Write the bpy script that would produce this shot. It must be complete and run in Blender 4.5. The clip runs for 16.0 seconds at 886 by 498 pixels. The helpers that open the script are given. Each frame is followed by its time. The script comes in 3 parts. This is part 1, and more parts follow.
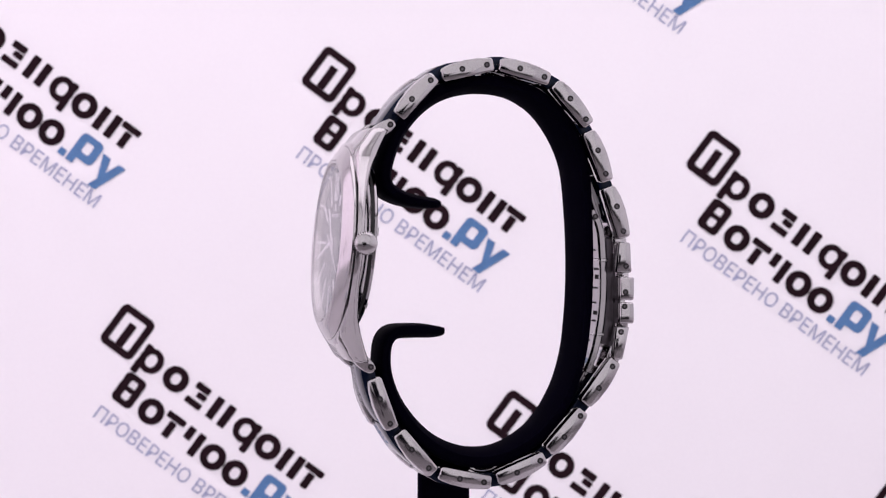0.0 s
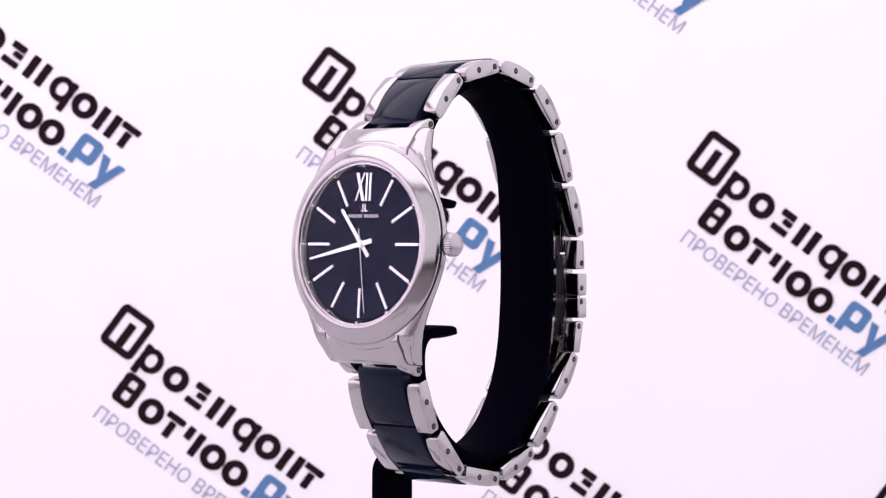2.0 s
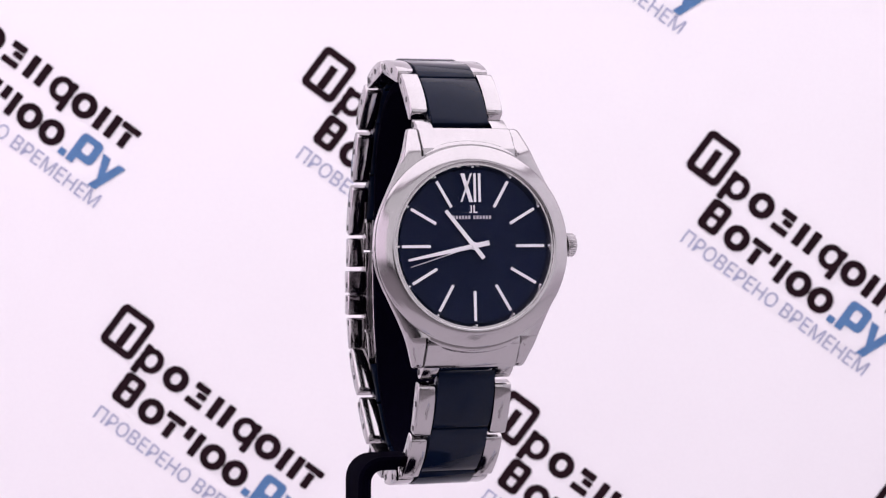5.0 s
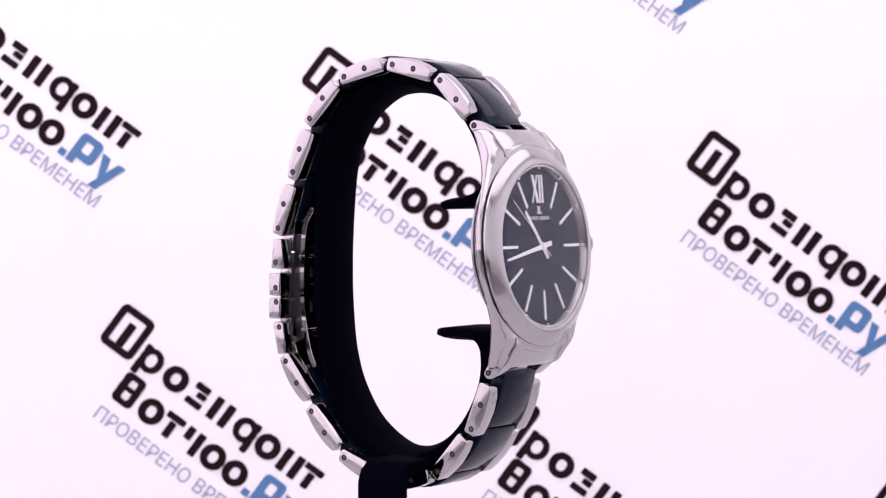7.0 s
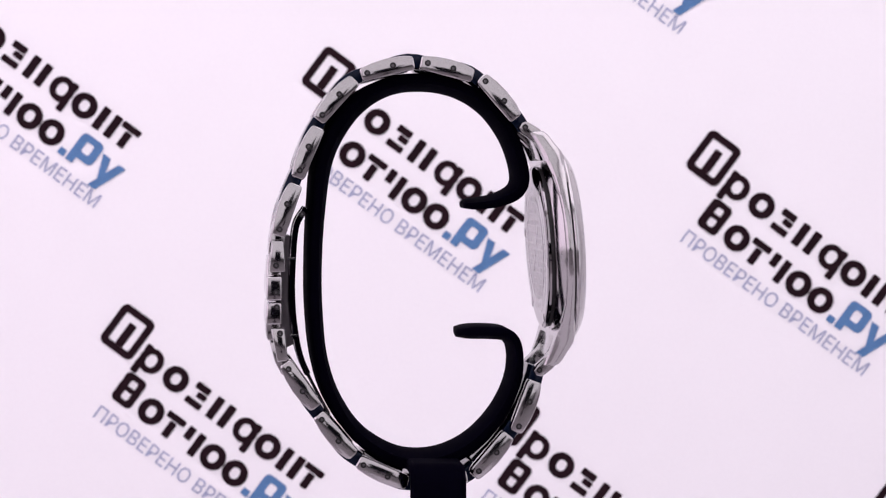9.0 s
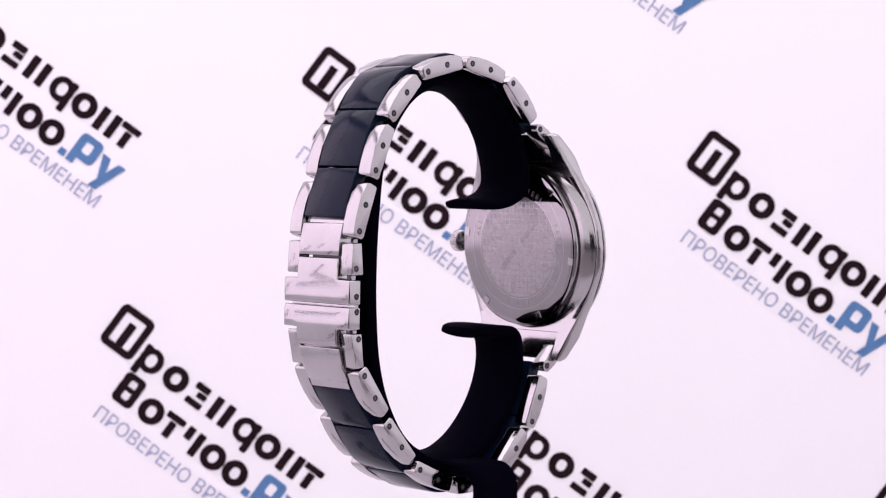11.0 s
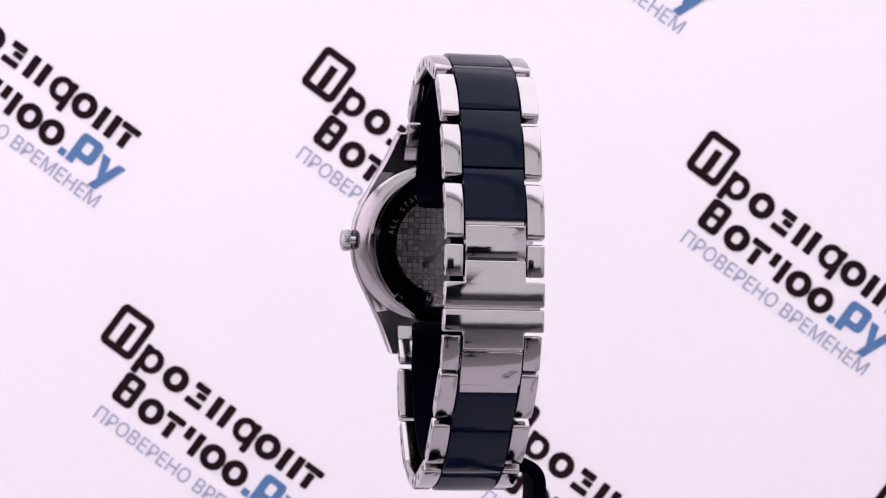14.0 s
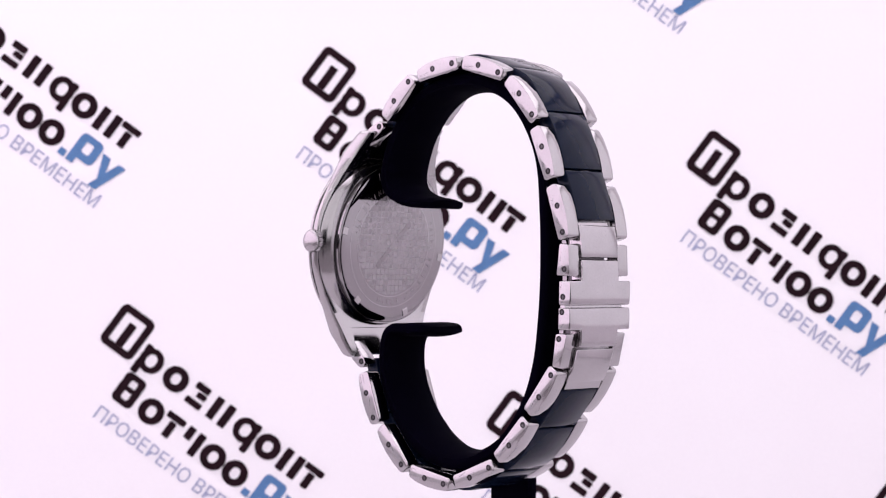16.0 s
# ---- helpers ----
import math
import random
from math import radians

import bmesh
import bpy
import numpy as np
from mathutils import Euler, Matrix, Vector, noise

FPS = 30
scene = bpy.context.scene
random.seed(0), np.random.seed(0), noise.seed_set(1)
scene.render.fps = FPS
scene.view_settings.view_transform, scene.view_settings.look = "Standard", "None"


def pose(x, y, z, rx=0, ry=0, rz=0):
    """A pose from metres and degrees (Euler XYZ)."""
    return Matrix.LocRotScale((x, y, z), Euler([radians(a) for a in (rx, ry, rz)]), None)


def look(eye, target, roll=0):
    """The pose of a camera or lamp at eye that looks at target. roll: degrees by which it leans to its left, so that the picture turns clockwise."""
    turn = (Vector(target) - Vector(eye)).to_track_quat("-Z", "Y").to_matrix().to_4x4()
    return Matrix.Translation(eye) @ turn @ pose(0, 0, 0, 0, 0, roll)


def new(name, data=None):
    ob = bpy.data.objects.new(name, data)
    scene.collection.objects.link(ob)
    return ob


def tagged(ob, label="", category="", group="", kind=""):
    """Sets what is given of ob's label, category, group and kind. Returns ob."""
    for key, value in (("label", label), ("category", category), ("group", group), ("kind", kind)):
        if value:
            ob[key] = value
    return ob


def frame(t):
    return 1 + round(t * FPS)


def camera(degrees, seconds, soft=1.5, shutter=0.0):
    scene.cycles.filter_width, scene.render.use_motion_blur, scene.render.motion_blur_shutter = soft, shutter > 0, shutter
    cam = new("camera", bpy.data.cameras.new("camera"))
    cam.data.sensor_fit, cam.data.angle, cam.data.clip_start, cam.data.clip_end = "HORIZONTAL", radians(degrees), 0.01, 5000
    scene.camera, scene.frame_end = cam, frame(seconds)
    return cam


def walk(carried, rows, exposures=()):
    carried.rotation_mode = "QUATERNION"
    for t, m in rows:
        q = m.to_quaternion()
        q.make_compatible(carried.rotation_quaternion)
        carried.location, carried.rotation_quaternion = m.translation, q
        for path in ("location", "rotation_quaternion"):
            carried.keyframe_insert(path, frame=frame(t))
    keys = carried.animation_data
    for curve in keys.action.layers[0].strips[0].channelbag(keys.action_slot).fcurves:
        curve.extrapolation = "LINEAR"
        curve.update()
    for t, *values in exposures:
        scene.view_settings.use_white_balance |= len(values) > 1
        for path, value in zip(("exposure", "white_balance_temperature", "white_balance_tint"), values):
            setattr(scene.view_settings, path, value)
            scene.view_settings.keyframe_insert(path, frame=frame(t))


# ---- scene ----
MM = 0.001
HEIGHT = 0.160          # the dial's centre over the floor

# the camera stands still before the light box
cam = camera(21.547, 16.0, soft=1.15)
cam.data.dof.use_dof, cam.data.dof.focus_distance, cam.data.dof.aperture_fstop = True, 0.437, 78.0   # the print behind lies out of focus
EYE = pose(-0.00116, -0.45995, HEIGHT + 0.0073, 90 - 1.04, 0, 0) @ pose(0, 0, 0, 0, 0, 0.666)
walk(cam, [(0.0, EYE), (16.0, EYE)], exposures=[(0.0, 0.05), (0.5, 0.17), (1.0, 0.23), (2.0, 0.27), (2.5, 0.24), (3.0, 0.29), (3.5, 0.22), (4.0, 0.08), (4.6, 0.10), (6.5, 0.28),
                                               (7.0, 0.29), (7.5, 0.24), (8.0, 0.17), (9.0, 0.08), (11.5, 0.21), (12.5, 0.22), (13.0, 0.11), (13.5, 0.08), (14.0, 0.12), (15.0, 0.25), (15.5, 0.20), (16.0, 0.22)])

# ---- light ----
world = bpy.data.worlds.new("dim_room")
scene.world = world
world.use_nodes = True
world.node_tree.nodes["Background"].inputs[0].default_value = (0.9, 0.88, 1.0, 1)
world.node_tree.nodes["Background"].inputs[1].default_value = 0.05


def softbox(name, eye, target, w, h, watts, colour):
    lamp = bpy.data.lights.new(name, "AREA")
    lamp.shape, lamp.size, lamp.size_y, lamp.energy, lamp.color = "RECTANGLE", w, h, watts, colour
    ob = new(name, lamp)
    ob.matrix_world = look(eye, target)
    return ob


# lit fabric panels of the light box, and the bright upper part of the room before it
TINT = (0.975, 0.905, 0.99)
softbox("panel_left", (-0.485, -0.29, 0.32), (0.0, -0.29, 0.32), 1.14, 0.44, 1.38, (1.0, 0.775, 0.99))
softbox("panel_right", (0.485, -0.17, 0.32), (0.0, -0.17, 0.32), 0.90, 0.44, 0.31, (0.90, 0.95, 1.0))
softbox("panel_top", (0.0, -0.01, 0.585), (0.0, -0.01, 0.0), 0.90, 0.64, 2.4, TINT)
# the bright room beyond the open front
softbox("room_light", (0.0, -0.89, 0.60), (0.0, 0.0, 0.60), 1.7, 1.0, 5.0, TINT)


# ---- materials ----
def material(name, colour, rough=0.5, metal=0.0, coat=0.0, vary=0.06, scale=300.0, fine=2500.0, bump=0.0, rough_vary=0.08, ior=1.5, spec=0.5):
    m = bpy.data.materials.new(name)
    m.use_nodes = True
    nt = m.node_tree
    b = nt.nodes["Principled BSDF"]
    b.inputs["Metallic"].default_value = metal
    b.inputs["IOR"].default_value = ior
    b.inputs["Specular IOR Level"].default_value = spec
    b.inputs["Coat Weight"].default_value = coat
    b.inputs["Coat Roughness"].default_value = 0.04
    co = nt.nodes.new("ShaderNodeTexCoord")
    n1, n2 = nt.nodes.new("ShaderNodeTexNoise"), nt.nodes.new("ShaderNodeTexNoise")
    n1.inputs["Scale"].default_value, n2.inputs["Scale"].default_value = scale, fine
    n1.inputs["Detail"].default_value = 4
    for n in (n1, n2):
        nt.links.new(co.outputs["Object"], n.inputs["Vector"])
    add = nt.nodes.new("ShaderNodeMath")
    add.operation = "ADD"
    nt.links.new(n1.outputs["Fac"], add.inputs[0])
    nt.links.new(n2.outputs["Fac"], add.inputs[1])
    tone = nt.nodes.new("ShaderNodeMapRange")
    tone.inputs["From Min"].default_value, tone.inputs["From Max"].default_value = 0.6, 1.4
    nt.links.new(add.outputs[0], tone.inputs["Value"])
    mix = nt.nodes.new("ShaderNodeMix")
    mix.data_type = "RGBA"
    mix.inputs["A"].default_value = (*[max(0.0, c * (1 - vary)) for c in colour], 1)
    mix.inputs["B"].default_value = (*[min(1.0, c * (1 + vary)) for c in colour], 1)
    nt.links.new(tone.outputs[0], mix.inputs["Factor"])
    nt.links.new(mix.outputs["Result"], b.inputs["Base Color"])
    rr = nt.nodes.new("ShaderNodeMapRange")
    rr.inputs["To Min"].default_value, rr.inputs["To Max"].default_value = rough * (1 - rough_vary * 3), rough * (1 + rough_vary * 3)
    nt.links.new(n1.outputs["Fac"], rr.inputs["Value"])
    nt.links.new(rr.outputs[0], b.inputs["Roughness"])
    if bump:
        bp = nt.nodes.new("ShaderNodeBump")
        bp.inputs["Strength"].default_value, bp.inputs["Distance"].default_value = bump, 0.0002
        nt.links.new(add.outputs[0], bp.inputs["Height"])
        nt.links.new(bp.outputs[0], b.inputs["Normal"])
    return m


STEEL = material("polished_steel", (0.45, 0.435, 0.44), 0.15, 1.0, vary=0.05, scale=260, fine=1800, bump=0.03)
SATIN = material("satin_steel", (0.45, 0.435, 0.44), 0.115, 1.0, vary=0.06, scale=260, fine=3000, bump=0.03)
CERAMIC = material("navy_ceramic", (0.0035, 0.0075, 0.021), 0.10, 0.0, ior=1.24, vary=0.12, scale=180, fine=1500, bump=0.02)
DIAL = material("navy_dial", (0.006, 0.010, 0.030), 0.45, 0.0, ior=1.2, spec=0.15, rough_vary=0.0, vary=0.03, scale=60, fine=300)
SILVER = material("silver_marker", (0.86, 0.84, 0.88), 0.30, 0.6, vary=0.04)
PRINT_SILVER = material("silver_print", (0.52, 0.50, 0.56), 0.6, vary=0.05)
BLACK = material("black_plastic", (0.0012, 0.0009, 0.0038), 0.75, 0.0, vary=0.2, scale=150, fine=3000, bump=0.02, ior=1.2, spec=0.03)
PIN_STEEL = material("dull_pin_steel", (0.11, 0.10, 0.11), 0.35, 1.0)
CLASP_STEEL = material("satin_clasp_steel", (0.45, 0.432, 0.44), 0.10, 1.0, vary=0.06, scale=240, fine=2600, bump=0.012)
BACK_STEEL = material("brushed_back_steel", (0.31, 0.295, 0.305), 0.055, 1.0, vary=0.05, scale=240, fine=2600, bump=0.006)
TABLE = material("grey_table", (0.27, 0.25, 0.26), 0.7, vary=0.12, scale=9, fine=160)
PLATE_STEEL = material("dark_engraved_plate", (0.265, 0.25, 0.26), 0.16, 1.0)
ENGRAVED = material("engraved_steel", (0.36, 0.34, 0.35), 0.36, 1.0)
# flat dark colour in place of the shade inside gaps, pin holes and slots
RECESS_SHADE = material("recess_shade", (0.008, 0.007, 0.008), 0.7, 0.0, vary=0.2)
PAPER = material("white_printed_sheet", (0.90, 0.89, 0.90), 0.75, 0.0, vary=0.015, scale=14, fine=900, bump=0.03)
INK = material("dark_brown_ink", (0.014, 0.005, 0.008), 0.8, spec=0.1, vary=0.3, scale=250, fine=1200)
BLUE_INK = material("blue_ink", (0.10, 0.21, 0.40), 0.8, ior=1.2, vary=0.14, scale=250, fine=1200)
PALE_INK = material("pale_blue_ink", (0.36, 0.39, 0.53), 0.8, ior=1.2, vary=0.12, scale=250, fine=1200)
WHITE_WALL = material("white_fabric", (0.82, 0.80, 0.82), 0.9, vary=0.02, scale=20, fine=400)
FLOOR_CLOTH = material("off_white_fabric", (0.60, 0.58, 0.60), 0.9, vary=0.03, scale=20, fine=400)
DARK_WALL = material("dark_room", (0.10, 0.09, 0.10), 0.9, vary=0.2, scale=4, fine=60)


def glass_material():
    """A thin clear pane: it lets light straight through and mirrors more at low angles."""
    m = bpy.data.materials.new("watch_crystal")
    m.use_nodes = True
    nt = m.node_tree
    nt.nodes.remove(nt.nodes["Principled BSDF"])
    clear, gloss = nt.nodes.new("ShaderNodeBsdfTransparent"), nt.nodes.new("ShaderNodeBsdfGlossy")
    gloss.inputs["Roughness"].default_value = 0.015
    facing, mix = nt.nodes.new("ShaderNodeLayerWeight"), nt.nodes.new("ShaderNodeMixShader")
    facing.inputs["Blend"].default_value = 0.5
    power, scale = nt.nodes.new("ShaderNodeMath"), nt.nodes.new("ShaderNodeMath")
    power.operation, scale.operation = "POWER", "MULTIPLY_ADD"
    power.inputs[1].default_value = 4.4
    scale.inputs[1].default_value, scale.inputs[2].default_value = 0.99, 0.003
    nt.links.new(facing.outputs["Facing"], power.inputs[0])
    nt.links.new(power.outputs[0], scale.inputs[0])
    nt.links.new(scale.outputs[0], mix.inputs[0])
    nt.links.new(clear.outputs[0], mix.inputs[1])
    nt.links.new(gloss.outputs[0], mix.inputs[2])
    nt.links.new(mix.outputs[0], nt.nodes["Material Output"].inputs["Surface"])
    return m


GLASS = glass_material()


def back_material():
    """Polished steel with a fine engraved check."""
    m = material("engraved_steel_check", (0.31, 0.295, 0.305), 0.2, 1.0, vary=0.05, scale=220, fine=2000)
    nt = m.node_tree
    b = nt.nodes["Principled BSDF"]
    co = nt.nodes.new("ShaderNodeTexCoord")
    mp = nt.nodes.new("ShaderNodeMapping")
    mp.inputs["Rotation"].default_value = (radians(90), 0, 0)
    mp.inputs["Location"].default_value = (0.0003, 0.0004, 0.0002)
    nt.links.new(co.outputs["Object"], mp.inputs["Vector"])
    br = nt.nodes.new("ShaderNodeTexBrick")
    br.offset = 0.0
    for key, value in (("Scale", 1.0), ("Brick Width", 0.00115), ("Row Height", 0.00115), ("Mortar Size", 0.00009), ("Mortar Smooth", 0.3), ("Bias", 0.0)):
        br.inputs[key].default_value = value
    br.inputs["Color1"].default_value, br.inputs["Color2"].default_value, br.inputs["Mortar"].default_value = (0.25, 0.25, 0.25, 1), (0.33, 0.33, 0.33, 1), (0.15, 0.15, 0.15, 1)
    nt.links.new(mp.outputs[0], br.inputs["Vector"])
    nt.links.new(br.outputs["Color"], b.inputs["Roughness"])
    bp = nt.nodes.new("ShaderNodeBump")
    bp.invert = True
    bp.inputs["Strength"].default_value, bp.inputs["Distance"].default_value = 0.08, 0.00004
    nt.links.new(br.outputs["Fac"], bp.inputs["Height"])
    nt.links.new(bp.outputs[0], b.inputs["Normal"])
    return m


CHECK = back_material()


# ---- building helpers ----
def finish(bm, angle=32):
    bmesh.ops.recalc_face_normals(bm, faces=bm.faces[:])
    for f in bm.faces:
        f.smooth = True
    for e in bm.edges:
        if len(e.link_faces) == 2 and e.calc_face_angle(0.0) > radians(angle):
            e.smooth = False
    return bm


def mesh_of(name, bm, mat):
    me = bpy.data.meshes.new(name)
    bm.to_mesh(me)
    bm.free()
    for mm in (mat if isinstance(mat, (list, tuple)) else [mat]):
        me.materials.append(mm)
    return me


def part(name, bm, mat, parent, label="", m=None):
    """Links a bmesh, or a ready mesh, as one object under a thing or a part."""
    me = bm if isinstance(bm, bpy.types.Mesh) else mesh_of(name, bm, mat)
    ob = new(name, me)
    ob.parent = parent
    if m is not None:
        ob.matrix_basis = m
    return tagged(ob, label)


def thing(name, label, category, group="", kind=""):
    ob = new(name)
    ob.empty_display_size = 0.01
    return tagged(ob, label, category, group, kind)


def prism(bm, poly, x0, x1, bevel=0.0, segs=2, place=None):
    """A solid from a closed outline in (y, z), from x0 to x1, all in mm; place maps (x, y, z) in mm to metres."""
    place = place or (lambda x, y, z: Vector((x, y, z)) * MM)
    a = [bm.verts.new(place(x0, y, z)) for y, z in poly]
    b = [bm.verts.new(place(x1, y, z)) for y, z in poly]
    faces = [bm.faces.new(a[::-1]), bm.faces.new(b)]
    n = len(poly)
    for i in range(n):
        faces.append(bm.faces.new((a[i], a[(i + 1) % n], b[(i + 1) % n], b[i])))
    bmesh.ops.recalc_face_normals(bm, faces=faces)
    if bevel:
        edges = list({e for f in faces for e in f.edges if e.calc_face_angle(0.0) > radians(20)})
        bmesh.ops.bevel(bm, geom=edges, offset=bevel * MM, segments=segs, profile=0.5, affect="EDGES", clamp_overlap=True)
    return bm


def lathe(bm, profile, place, n=96, closed=False):
    """Turns a profile of (radius, height) in mm round the axis; place maps (x, y, h) in mm to metres."""
    rings = []
    for r, h in profile:
        if r < 1e-6:
            rings.append([bm.verts.new(place(0, 0, h))])
        else:
            rings.append([bm.verts.new(place(r * math.cos(k * math.tau / n), r * math.sin(k * math.tau / n), h)) for k in range(n)])
    pairs = list(zip(rings, rings[1:])) + ([(rings[-1], rings[0])] if closed else [])
    for p, q in pairs:
        for k in range(n):
            j = (k + 1) % n
            if len(p) == 1:
                bm.faces.new((p[0], q[k], q[j]))
            elif len(q) == 1:
                bm.faces.new((p[k], p[j], q[0]))
            else:
                bm.faces.new((p[k], p[j], q[j], q[k]))
    return bm


def spline(points, steps):
    """A smooth line through the points (tuples of any length), with that many steps from point to point."""
    pts = [np.array(p, float) for p in points]
    pts = [2 * pts[0] - pts[1]] + pts + [2 * pts[-1] - pts[-2]]
    out = []
    for a, b, c, d in zip(pts, pts[1:], pts[2:], pts[3:]):
        for k in range(steps):
            t = k / steps
            out.append(0.5 * (2 * b + (c - a) * t + (2 * a - 5 * b + 4 * c - d) * t ** 2 + (3 * b - a - 3 * c + d) * t ** 3))
    out.append(pts[-2])
    return out


def text_mesh(body, width, height, depth, mat, name, bold=0.0):
    """Letters of the built-in font, fitted into a width and height in metres, from the origin to the right and up."""
    cu = bpy.data.curves.new(name, "FONT")
    cu.body, cu.size, cu.extrude, cu.offset, cu.resolution_u = body, 1.0, 0.0, bold, 3
    ob = bpy.data.objects.new(name, cu)
    scene.collection.objects.link(ob)
    bpy.context.view_layer.update()
    me = bpy.data.meshes.new_from_object(ob.evaluated_get(bpy.context.evaluated_depsgraph_get()))
    bpy.data.objects.remove(ob)
    xs, ys = [v.co.x for v in me.vertices], [v.co.y for v in me.vertices]
    for v in me.vertices:
        v.co = Vector(((v.co.x - min(xs)) / (max(xs) - min(xs)) * width, (v.co.y - min(ys)) / (max(ys) - min(ys)) * height, depth))
    me.materials.clear()
    me.materials.append(mat)
    me.name = name
    return me


# ---- the light box: floor, walls, ceiling ----
def slab(name, x0, x1, y0, y1, z0, z1, mat, label):
    bm = bmesh.new()
    prism(bm, [(y0, z0), (y1, z0), (y1, z1), (y0, z1)], x0, x1, place=lambda x, y, z: Vector((x, y, z)))
    return tagged(new(name, mesh_of(name, bm, mat)), label, "wall" if "wall" in name else name, kind="structure")


slab("floor", -0.50, 0.50, -0.22, 0.36, -0.01, 0.0, FLOOR_CLOTH, "white fabric floor of a photo light box")
slab("floor_front", -0.90, 0.90, -0.92, -0.222, -0.012, -0.002, TABLE, "grey table top before the light box")
slab("wall_back", -0.50, 0.50, 0.34, 0.36, 0.0, 0.60, WHITE_WALL, "white fabric back wall of the light box")
slab("wall_left", -0.52, -0.50, -0.87, 0.36, 0.0, 0.60, WHITE_WALL, "white fabric side wall of the light box")
slab("wall_right", 0.50, 0.52, -0.64, 0.36, 0.0, 0.60, WHITE_WALL, "white fabric side wall of the light box")
slab("ceiling", -0.52, 0.52, -0.40, 0.36, 0.60, 0.62, WHITE_WALL, "white fabric top of the light box")
slab("wall_front", -0.90, 0.90, -0.92, -0.90, 0.0, 1.2, DARK_WALL, "dark wall of the dim room")

# black box and post added at the unseen camera, widened to darken steel reflections
rig = thing("reflection_box", "black box on a post by the camera, added and widened to darken reflections in the steel", "camera")
bm = bmesh.new()
prism(bm, [(-530, 90), (-474, 90), (-474, 212), (-530, 212)], -45, 150, 6, 3)
part("dark_box", finish(bm), BLACK, rig)
bm = bmesh.new()
lathe(bm, [(0, -2), (45, -2), (45, 3), (9, 7), (8, 91), (0, 91)], lambda x, y, h: Vector((x + 40, y - 505, h)) * MM, 32)
part("post", finish(bm), BLACK, rig)

# ---- printed backdrop sheet ----
SHEET_Y = 0.300
PX = (SHEET_Y + 0.45995) / 4120.2          # metres on the sheet per unit of its layout
SHEET = pose(-0.00116, SHEET_Y, HEIGHT + 0.0073 - (SHEET_Y + 0.45995) * math.tan(radians(1.04)), 90, 0, 0) @ pose(0, 0, 0, 0, 0, 0.666)
bm = bmesh.new()
prism(bm, [(-0.166, -0.0012), (0.2, -0.0012), (0.2, 0.0), (-0.166, 0.0)], -0.45, 0.45, place=lambda x, y, z: Vector((x, y, z)))
backdrop = tagged(new("backdrop", mesh_of("backdrop", bm, PAPER)), "white sheet printed with slanted dark and blue logos", "backdrop", kind="structure")
backdrop.matrix_world = SHEET


def flat(bm, outline, z=0.00025):
    vs = [bm.verts.new((x * PX, -y * PX, z)) for x, y in outline]
    return bm.faces.new(vs)


def rounded(x0, y0, x1, y1, r, n=5):
    out = []
    for cx, cy, a in ((x1 - r, y0 + r, -90), (x1 - r, y1 - r, 0), (x0 + r, y1 - r, 90), (x0 + r, y0 + r, 180)):
        out += [(cx + r * math.cos(radians(a + 90 * k / n)), cy + r * math.sin(radians(a + 90 * k / n))) for k in range(n + 1)]
    return out


def band(bm, outer, inner, z=0.00025):
    """The flat band between two outlines of equally many corners."""
    a = [bm.verts.new((x * PX, -y * PX, z)) for x, y in outer]
    b = [bm.verts.new((x * PX, -y * PX, z)) for x, y in inner]
    for i in range(len(a)):
        j = (i + 1) % len(a)
        bm.faces.new((a[i], a[j], b[j], b[i]))


def ring_shape(x0, y0, x1, y1, w):
    bm = bmesh.new()
    r = min(x1 - x0, y1 - y0) / 2 * 0.98
    band(bm, rounded(x0, y0, x1, y1, r), rounded(x0 + w, y0 + w * 0.85, x1 - w, y1 - w * 0.85, max(1.0, r - w)))
    return bm


def bars_shape(*boxes):
    bm = bmesh.new()
    for x0, y0, x1, y1 in boxes:
        flat(bm, rounded(x0, y0, x1, y1, 2.5, 3))
    return bm


def logo_meshes():
    """The printed logo: a framed mark, a row of dark blocks, a second row with two blue ones, and a pale line of writing."""
    out = []
    bm = bmesh.new()
    band(bm, rounded(-4, -1, 65, 82, 12), rounded(9, 12, 52, 69, 3))
    flat(bm, rounded(24, 24, 39, 68.9, 2))
    out.append(("logo_mark", bm, INK))
    top, low = 35, 79
    for cx, kind in ((95, "p"), (149, "o"), (199, "z"), (248, "i"), (302, "g"), (351, "o"), (401, "i"), (443, "t")):
        out.append(("logo_block", block(cx, top, low, kind), INK))
    top, low = 107, 152
    for cx, kind in ((95, "b"), (148, "o"), (192, "t"), (237, "c"), (284, "o"), (332, "o"), (368, "d")):
        out.append(("logo_block", block(cx, top, low, kind), INK if kind != "d" else BLUE_INK))
    out.append(("logo_block", block(402, top, low, "P"), BLUE_INK))
    out.append(("logo_block", block(452, top, low, "y"), BLUE_INK))
    return [(n, mesh_of(n, b, m)) for n, b, m in out]


